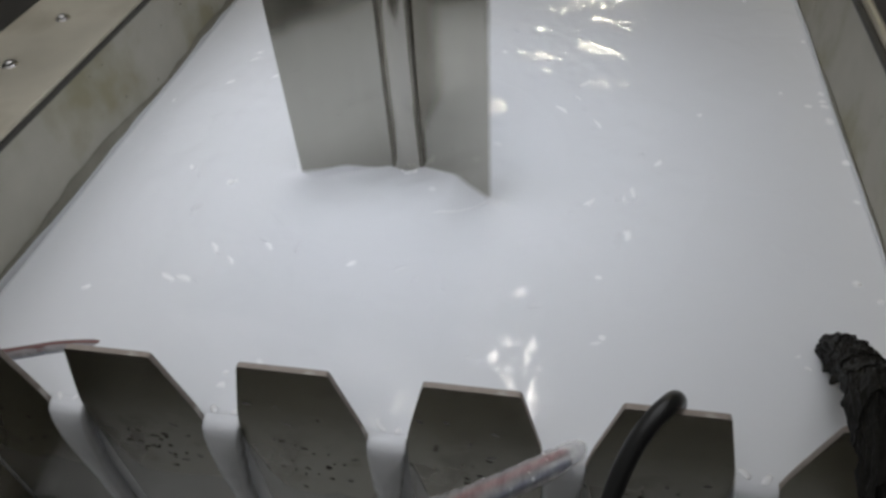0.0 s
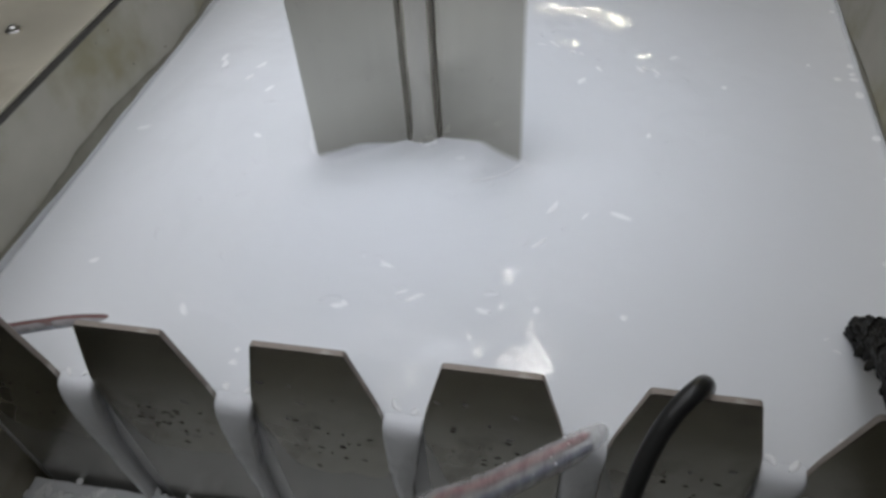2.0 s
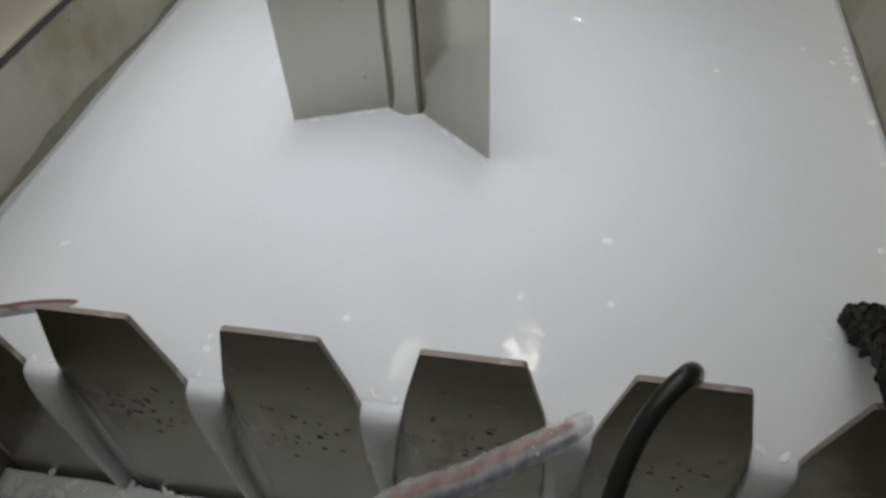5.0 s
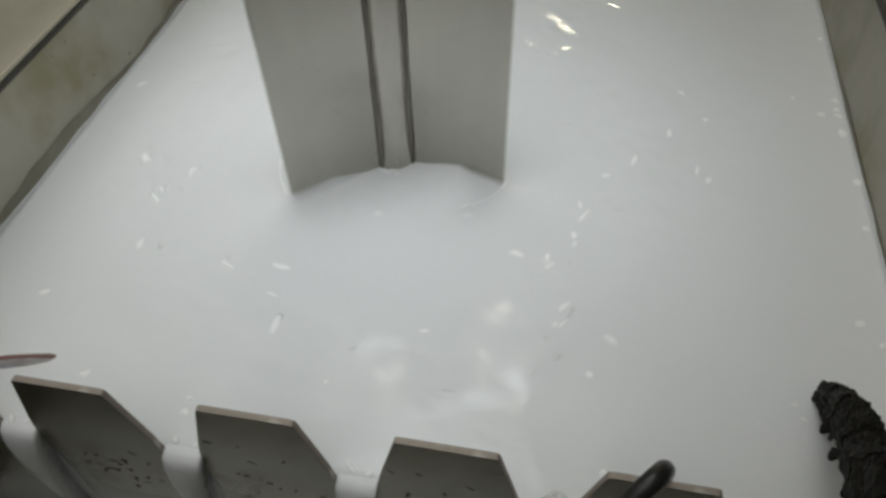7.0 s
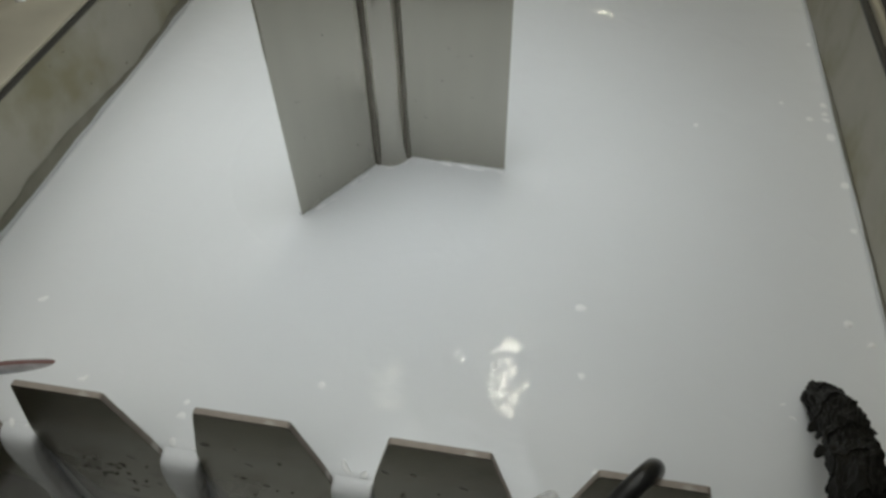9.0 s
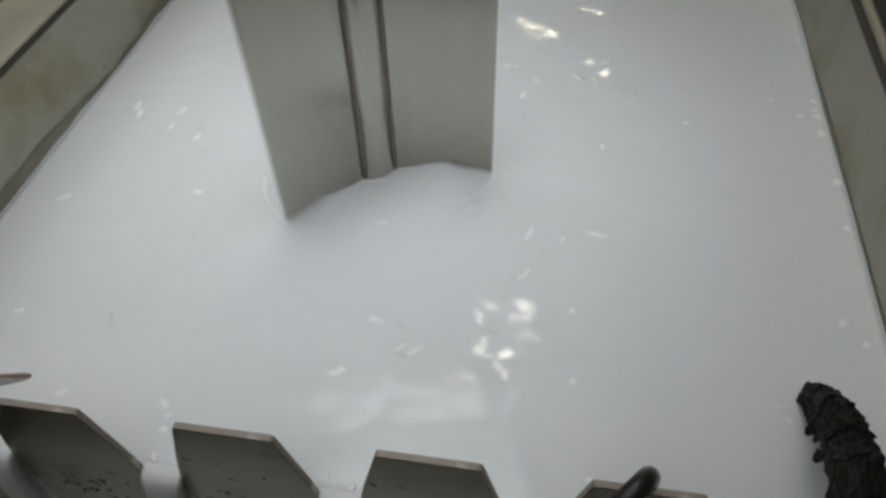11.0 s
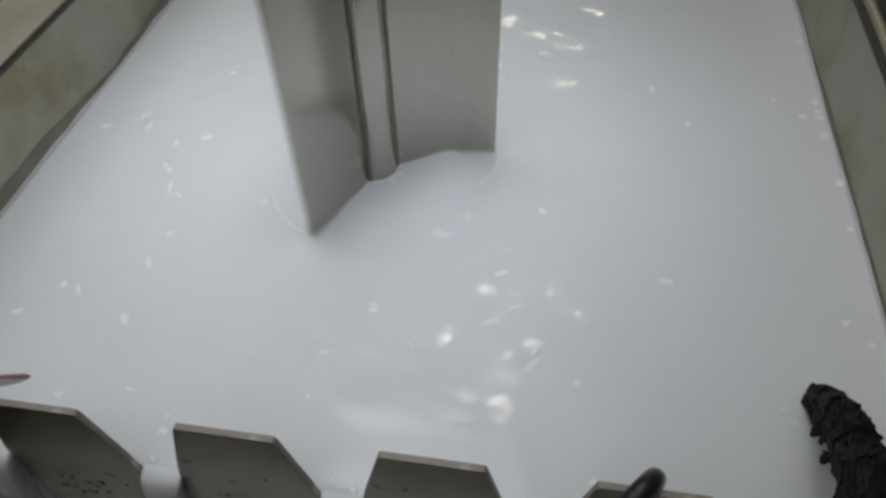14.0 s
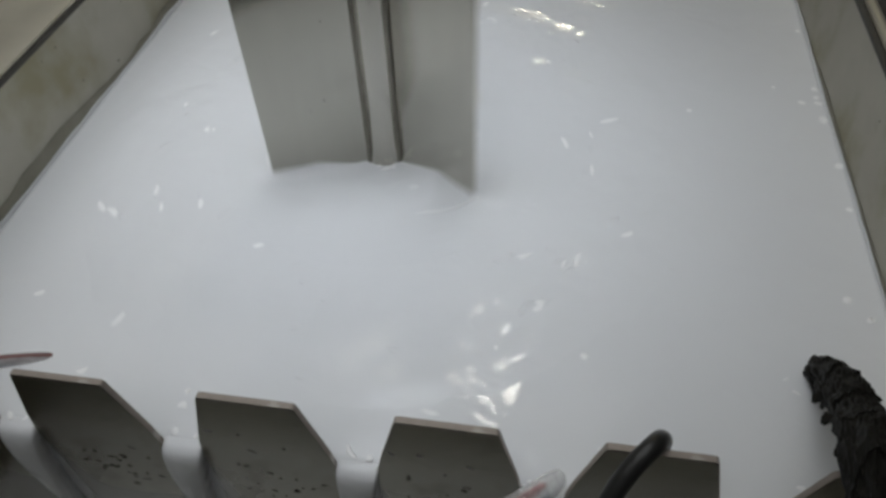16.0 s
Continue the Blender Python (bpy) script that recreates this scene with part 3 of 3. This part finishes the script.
for x, y, spread, count in ((-0.565, -0.040, 0.016, 26), (-0.52, -0.035, 0.014, 14), (-0.44, -0.022, 0.010, 8), (-0.385, -0.030, 0.012, 12), (-0.28, -0.022, 0.010, 8), (-0.12, -0.022, 0.010, 8)):
    for _ in range(count):
        size = r.uniform(0.35, 1.0)
        scum = part("foam_glint_fleck", wavelet(r), FOAM_GLINT, trough, "white froth below the notches", True)
        scum.matrix_basis = pose(x + r.gauss(0, spread), min(-0.014, y + r.gauss(0, spread * 0.7)), -0.2335, 0, 0, r.uniform(0, 180)) @ Matrix.Diagonal((size, size, size * 1.5, 1))

# ---- the three-bladed agitator ----
REACH, SHAFT = 0.1445, 0.0235
paddle = tagged(new("agitator"), "three-bladed stainless steel agitator turning in the liquid", "agitator")
shaft = part("shaft", sweep([(0, 0, -0.449), (0, 0, 0.2), (0, 0, 0.75)], SHAFT, 40, 4), SHAFT_STEEL, paddle, "", True)


def blade():
    bm = box(SHAFT - 0.002, REACH, -0.0016, 0.0016, -0.30, 0.42, 0.0006)
    return bm


def weld(side):
    return sweep([(SHAFT + 0.0006, side * 0.0027, -0.30), (SHAFT + 0.0004, side * 0.0029, 0.05), (SHAFT + 0.0006, side * 0.0027, 0.42)], 0.0023, 8, 14, lump=0.22, seed=side * 3.0, fine=220.0)


for k in range(3):
    b = part("blade", blade(), BLADE, paddle, "flat rectangular sheet-metal blade")
    b.matrix_basis = pose(0, 0, 0, 0, 0, 120 * k)
    for side in (-1, 1):
        part("weld", weld(side), WELD, b, "rough weld bead", True)


def meniscus(side):
    """The wet edge where the liquid climbs a blade."""
    bm = bmesh.new()
    rows = []
    n = 26
    for i in range(n + 1):
        x = SHAFT + 0.002 + (REACH + 0.0015 - SHAFT - 0.002) * i / n
        w = 0.9 + 1.1 * max(-0.6, noise.noise(Vector((x * 75, side * 5, 2))))
        rows.append([bm.verts.new((x, side * (0.0014 + d * w), z)) for d, z in ((0, 0.0020 + 0.0008 * w), (0.0008, 0.0013), (0.0026, 0.0006), (0.0062, 0.0), (0.0062, -0.004), (0, -0.004))])
    for a, b in zip(rows, rows[1:]):
        for k in range(6):
            bm.faces.new((a[k], a[(k + 1) % 6], b[(k + 1) % 6], b[k]))
    bm.faces.new(rows[0])
    bm.faces.new(rows[-1])
    return bm


wet = tagged(new("wet_edges"), "milky liquid clinging to the resting blades", "liquid", kind="structure")
r = random.Random(31)
for k in range(3):
    for side in (-1, 1):
        edge = part("wet_edge", meniscus(side), LIQUID, wet, "", True)
        edge.matrix_basis = pose(0, 0, 0, 0, 0, 120 * k)
        # white flecks paint the broken highlights along the wet edge
        for _ in range(5):
            bead = part("foam_glint_fleck", wavelet(r), FOAM_GLINT, wet, "", True)
            bead.matrix_basis = pose(0, 0, 0, 0, 0, 120 * k) @ pose(r.uniform(SHAFT + 0.006, REACH), side * r.uniform(0.004, 0.007), 0.0012, 0, 0, r.uniform(-12, 12)) @ Matrix.Diagonal((0.8, 0.35, 1.2, 1))

# painted glints round the resting shaft
for k in range(9):
    a = math.radians(120 * (k % 3) + r.uniform(12, 108))
    bead = part("foam_glint_fleck", wavelet(r), FOAM_GLINT, wet, "", True)
    bead.matrix_basis = pose((SHAFT + 0.003) * math.cos(a), (SHAFT + 0.003) * math.sin(a), 0.0012, 0, 0, math.degrees(a) + 90) @ Matrix.Diagonal((0.6, 0.4, 1.8, 1))

r = random.Random(8)
for ob in [o for o in paddle.children if o.name.startswith("blade")]:
    for side in (-1, 1):
        for k in range(9):
            mark = part("pit_mark", pit(r), SPOT, ob)
            mark.matrix_basis = pose(r.uniform(SHAFT + 0.01, REACH - 0.008), side * 0.00175, r.uniform(0.02, 0.22), 0, 0, 0 if side < 0 else 180) @ Matrix.Scale(r.uniform(0.25, 0.45), 4)

# ---- hoses and cables ----
TUBE = [(0.056, 0.036, -0.034), (0.046, 0.012, -0.002), (0.022, -0.026, 0.033), (-0.008, -0.060, 0.056), (-0.040, -0.099, 0.088), (-0.062, -0.128, 0.120), (-0.075, -0.165, 0.150), (-0.075, -0.215, 0.135), (-0.070, -0.262, 0.05), (-0.07, -0.285, -0.1), (-0.07, -0.30, -0.4), (-0.07, -0.33, -0.80)]
tube = tagged(new("clear_tube"), "wet clear plastic tube with red and blue cables inside", "tube")
part("sleeve", sweep(TUBE, [0.005, 0.0095, 0.0118] + [0.0120] * 9, 20, 8, lump=0.05, seed=1.0), CLEAR, tube, "wet clear plastic sleeve", True)
part("red_cable", sweep([(0.034, -0.009, 0.018)] + TUBE[2:], 0.0034, 12, 8, shift=(-0.0012, 0.0062)), RED, tube, "red cable", True)
part("blue_cable", sweep([(0.034, -0.009, 0.018)] + TUBE[2:], 0.0028, 10, 8, shift=(0.0064, 0.0006)), BLUE, tube, "blue cable", True)


r = random.Random(5)
line = smooth_path(TUBE, 12)[12:72]
for _ in range(24):
    a = r.uniform(-0.9, 0.9)
    bm = bmesh.new()
    bmesh.ops.create_icosphere(bm, subdivisions=2, radius=r.uniform(0.0008, 0.0019))
    drop = part("liquid_drop", bm, LIQUID, tube, "", True)
    drop.location = r.choice(line) + Vector((math.sin(a) * 0.7, math.sin(a) * -0.6, math.cos(a))).normalized() * 0.0120

SIDE_TUBE = [(-0.430, 0.074, -0.022), (-0.453, 0.064, -0.006), (-0.487, 0.052, 0.001), (-0.522, 0.039, 0.002), (-0.550, 0.028, 0.007), (-0.574, 0.020, 0.035), (-0.586, 0.008, 0.085), (-0.600, -0.008, 0.134), (-0.640, -0.03, 0.141), (-0.74, -0.06, 0.139), (-0.78, -0.075, 0.06), (-0.79, -0.08, -0.3), (-0.80, -0.09, -0.83)]
side_tube = tagged(new("clear_tube"), "clear plastic tube with reddish cable dipping into the liquid", "tube")
part("sleeve", sweep(SIDE_TUBE, 0.0070, 18, 8, lump=0.05, seed=4.0), THIN_CLEAR, side_tube, "wet clear plastic sleeve", True)
part("red_cable", sweep(SIDE_TUBE, 0.0044, 10, 8, shift=(0.0, 0.003)), BROWN, side_tube, "brownish red cable", True)
part("blue_cable", sweep(SIDE_TUBE, 0.0028, 10, 8, shift=(0.003, -0.003)), BLUE, side_tube, "blue cable", True)

HOSE_PATH = [(0.124, 0.034, -0.08), (0.122, 0.030, -0.01), (0.121, 0.024, 0.05), (0.117, 0.014, 0.088), (0.107, -0.001, 0.1015), (0.093, -0.016, 0.092), (0.082, -0.031, 0.073), (0.073, -0.050, 0.046), (0.066, -0.075, 0.0), (0.062, -0.10, -0.08), (0.060, -0.12, -0.2), (0.060, -0.13, -0.33)]
hose = tagged(mesh_object("hose", sweep(HOSE_PATH, 0.0078, 24, 10), HOSE, True), "black rubber hose bent over a weir tooth", "hose")

BUNDLE = [(0.322, 0.230, -0.12), (0.303, 0.190, -0.060), (0.287, 0.158, -0.008), (0.275, 0.112, 0.047), (0.256, 0.046, 0.102), (0.238, -0.004, 0.145), (0.226, -0.070, 0.165), (0.22, -0.15, 0.15), (0.22, -0.23, 0.08), (0.22, -0.30, -0.1), (0.22, -0.34, -0.5), (0.22, -0.36, -0.81)]
bundle = tagged(new("taped_cable"), "thick cable wrapped in ragged crusted black tape", "cable")
part("core", sweep(BUNDLE, 0.0140, 32, 20, lump=0.16, seed=7.0, fine=40.0), TAPE, bundle, "", True)


def tape_band(first_turn, last_turn, pitch, width, radius, seed):
    """A length of tape wound round the cable, each turn lapping the one before, with creased and uneven edges."""
    line = smooth_path(BUNDLE, 40)
    along = [0.0]
    for a, b in zip(line, line[1:]):
        along.append(along[-1] + (b - a).length)
    sides = []
    side = None
    for k, q in enumerate(line):
        ahead = (line[min(k + 1, len(line) - 1)] - line[max(k - 1, 0)]).normalized()
        side = Vector((1, 0, 0)) if side is None else side
        side = (side - side.dot(ahead) * ahead).normalized()
        sides.append((side.copy(), ahead.cross(side)))

    def spot(s, angle, r):
        s = max(0.0, min(along[-1] - 1e-6, s))
        k = int(np.searchsorted(along, s, side="right")) - 1
        u = (s - along[k]) / (along[k + 1] - along[k])
        mid = line[k].lerp(line[k + 1], u)
        return mid + (sides[k][0] * math.cos(angle) + sides[k][1] * math.sin(angle)) * r

    bm = bmesh.new()
    rows = []
    n = int((last_turn - first_turn) * 64)
    for i in range(n + 1):
        turn = first_turn + (last_turn - first_turn) * i / n
        angle = 2 * math.pi * turn
        wave = noise.noise(Vector((turn * 1.7, seed, 0.0)))
        tear = noise.noise(Vector((turn * 9.0, seed, 4.0))) + 0.5 * noise.noise(Vector((turn * 31.0, seed, 9.0)))
        mid = pitch * turn + 0.014 * wave
        half = width / 2 * (1 + 0.25 * tear)
        outer, inner = [], []
        for k in range(13):
            v = 2 * k / 12 - 1
            s = mid + half * v
            near = Vector((math.cos(angle) * 1.5, math.sin(angle) * 1.5, s * 38))
            r = radius * (1 + 0.24 * noise.noise(near) + 0.13 * noise.noise(near * 2.6) + 0.07 * noise.noise(near * 6.3)) + 0.0011 * v
            crease = 0.0030 * abs(noise.noise(Vector((math.cos(angle) * 4.5, math.sin(angle) * 4.5, s * 55 + seed))))
            outer.append(bm.verts.new(spot(s, angle, r - crease)))
            inner.append(bm.verts.new(spot(s, angle, r - crease - 0.0013)))
        rows.append(outer + inner[::-1])
    for a, b in zip(rows, rows[1:]):
        for k in range(26):
            bm.faces.new((a[k], a[(k + 1) % 26], b[(k + 1) % 26], b[k]))
    bm.faces.new(rows[0])
    bm.faces.new(rows[-1])
    return bm


for k, (a, b) in enumerate(((0.3, 1.7), (1.45, 2.75), (2.6, 3.9), (3.7, 5.3), (5.2, 7.0), (6.9, 8.6), (8.5, 10.4))):
    part("tape_band", tape_band(a, b, 0.058, 0.078, 0.0178, 3.7 * k), TAPE, bundle, "lapped black tape with torn edges")


def tape_end(spot, way, length, wide, seed):
    """A loose torn tongue of tape that stands off the wrapping and curls."""
    r = random.Random(seed)
    way = Vector(way).normalized()
    cross = way.cross(Vector((0.25, 0.75, -0.6))).normalized()
    run = cross.cross(way)
    bm = bmesh.new()
    n, rows = 7, []
    for i in range(n):
        u = i / (n - 1)
        mid = Vector(spot) + way * (length * u) + cross * (length * 0.55 * u * u)
        w = wide * (1 - 0.75 * u) * r.uniform(0.75, 1.25)
        rows.append([bm.verts.new(mid + run * w + cross * 0.0007), bm.verts.new(mid - run * w * 0.8 + cross * 0.0007), bm.verts.new(mid - run * w * 0.8 - cross * 0.0007), bm.verts.new(mid + run * w - cross * 0.0007)])
    for c, d in zip(rows, rows[1:]):
        for k in range(4):
            bm.faces.new((c[k], c[(k + 1) % 4], d[(k + 1) % 4], d[k]))
    bm.faces.new(rows[0])
    bm.faces.new(rows[-1])
    return bm


for k, (spot, way, length, wide) in enumerate((
        ((0.260, 0.096, 0.052), (-1, -0.2, 0.15), 0.011, 0.012), ((0.255, 0.082, 0.066), (-1, -0.3, -0.3), 0.008, 0.010),
        ((0.268, 0.080, 0.090), (0.3, 0.2, 1), 0.009, 0.009), ((0.240, 0.046, 0.100), (-1, -0.3, 0.1), 0.009, 0.010))):
    part("tape_end", tape_end(spot, way, length, wide, 40 + k), TAPE, bundle, "loose ragged tape end")

# ---- what moves ----
# seconds and the blades' angle, which repeats every 120 degrees
TURNS = [
    (0.0, 84), (0.1, 35), (0.2, 84), (0.3, 34), (0.4, 82), (0.5, 66), (0.6, 65), (0.7, 64), (1.5, 64), (1.8, 64), (1.9, 43), (2.0, 94), (2.1, 50),
    (2.2, 95), (2.3, 52), (2.4, 99), (2.5, 54), (2.6, 101), (2.7, 60), (2.8, 103), (2.9, 60), (3.0, 103), (3.1, 64), (3.2, 105), (3.3, 65), (3.4, 106),
    (3.5, 66), (3.6, 107), (3.7, 67), (3.8, 108), (3.9, 68), (4.0, 109), (4.1, 69), (4.2, 112), (4.3, 82), (4.4, 81), (4.5, 81), (4.6, 81), (5.3, 81), (5.4, 76), (5.5, 42),
    (5.6, 82), (5.7, 42), (5.8, 87), (5.9, 48), (6.0, 95), (6.1, 51), (6.2, 98), (6.3, 51), (6.4, 98), (6.5, 55), (6.6, 98), (6.7, 62), (6.8, 105),
    (6.9, 62), (7.0, 105), (7.1, 65), (7.2, 111), (7.3, 68), (7.4, 115), (7.5, 71), (7.6, 116), (7.7, 73), (7.8, 0), (7.9, 116), (8.0, 118), (8.1, 118),
    (9.3, 118), (9.4, 90), (9.5, 35), (9.6, 95), (9.7, 38), (9.8, 98), (9.9, 42), (10.0, 100), (10.1, 46), (10.2, 104), (10.3, 50), (10.4, 108),
    (10.5, 54), (10.6, 112), (10.7, 58), (10.8, 116), (10.9, 62), (11.0, 118), (11.1, 65), (11.2, 0), (11.3, 69), (11.4, 25), (11.5, 24), (11.6, 24), (11.7, 24), (12.3, 24),
    (12.4, 4), (12.5, 62), (12.6, 117), (12.7, 64), (12.8, 0), (12.9, 76), (13.0, 4), (13.1, 77), (13.2, 4), (13.3, 77), (13.4, 4), (13.5, 80),
    (13.6, 9), (13.7, 80), (13.8, 11), (13.9, 83), (14.0, 12), (14.1, 90), (14.2, 16), (14.3, 94), (14.4, 82), (14.5, 83), (15.3, 83), (15.4, 67),
    (15.5, 26), (15.6, 81), (15.7, 27), (15.8, 95), (15.9, 38), (16.0, 88),
]


def motions():
    turned, angle, spin = [], 84.0, 0.0
    swirl, mounds = [], []
    lift_chop, was = 0.0, True
    stills, edges = [], []
    last = 0.0
    for t, a in TURNS:
        step = (angle - a) % 120
        if step > 104:
            step -= 120
        angle -= step
        running = t == 0 or step > 20
        pace = min(1.0, (t - last) / 0.5)
        settle = min(1, (t - last) / 0.20) if t and not running else 1
        lift_chop += ((0.0 if running else -0.0110) - lift_chop) * settle
        # of the two pieces that fill the hollow, one is always up
        lift_bow = 0.0 if running else -0.0024 if was else -0.060
        lift_calm = -0.060 if running and was else 0.0
        lift_wet = 0.0 if not running and not was else -0.060
        was = running
        spin -= 11.0 if running else 1.5 * pace
        last = t
        turned.append((t, pose(AXIS.x, AXIS.y, 0, 0, 0, angle)))
        swirl.append((t, pose(AXIS.x, AXIS.y, lift_chop, 0, 0, spin)))
        stills.append((t, pose(AXIS.x, AXIS.y, lift_calm)))
        edges.append((t, pose(AXIS.x, AXIS.y, lift_wet, 0, 0, angle)))
        mounds.append((t, pose(AXIS.x, AXIS.y, lift_bow, 0, 0, angle)))
    walk(paddle, turned)
    walk(chop, swirl)
    walk(bow, mounds)
    walk(calm, stills)
    walk(wet, edges)


motions()
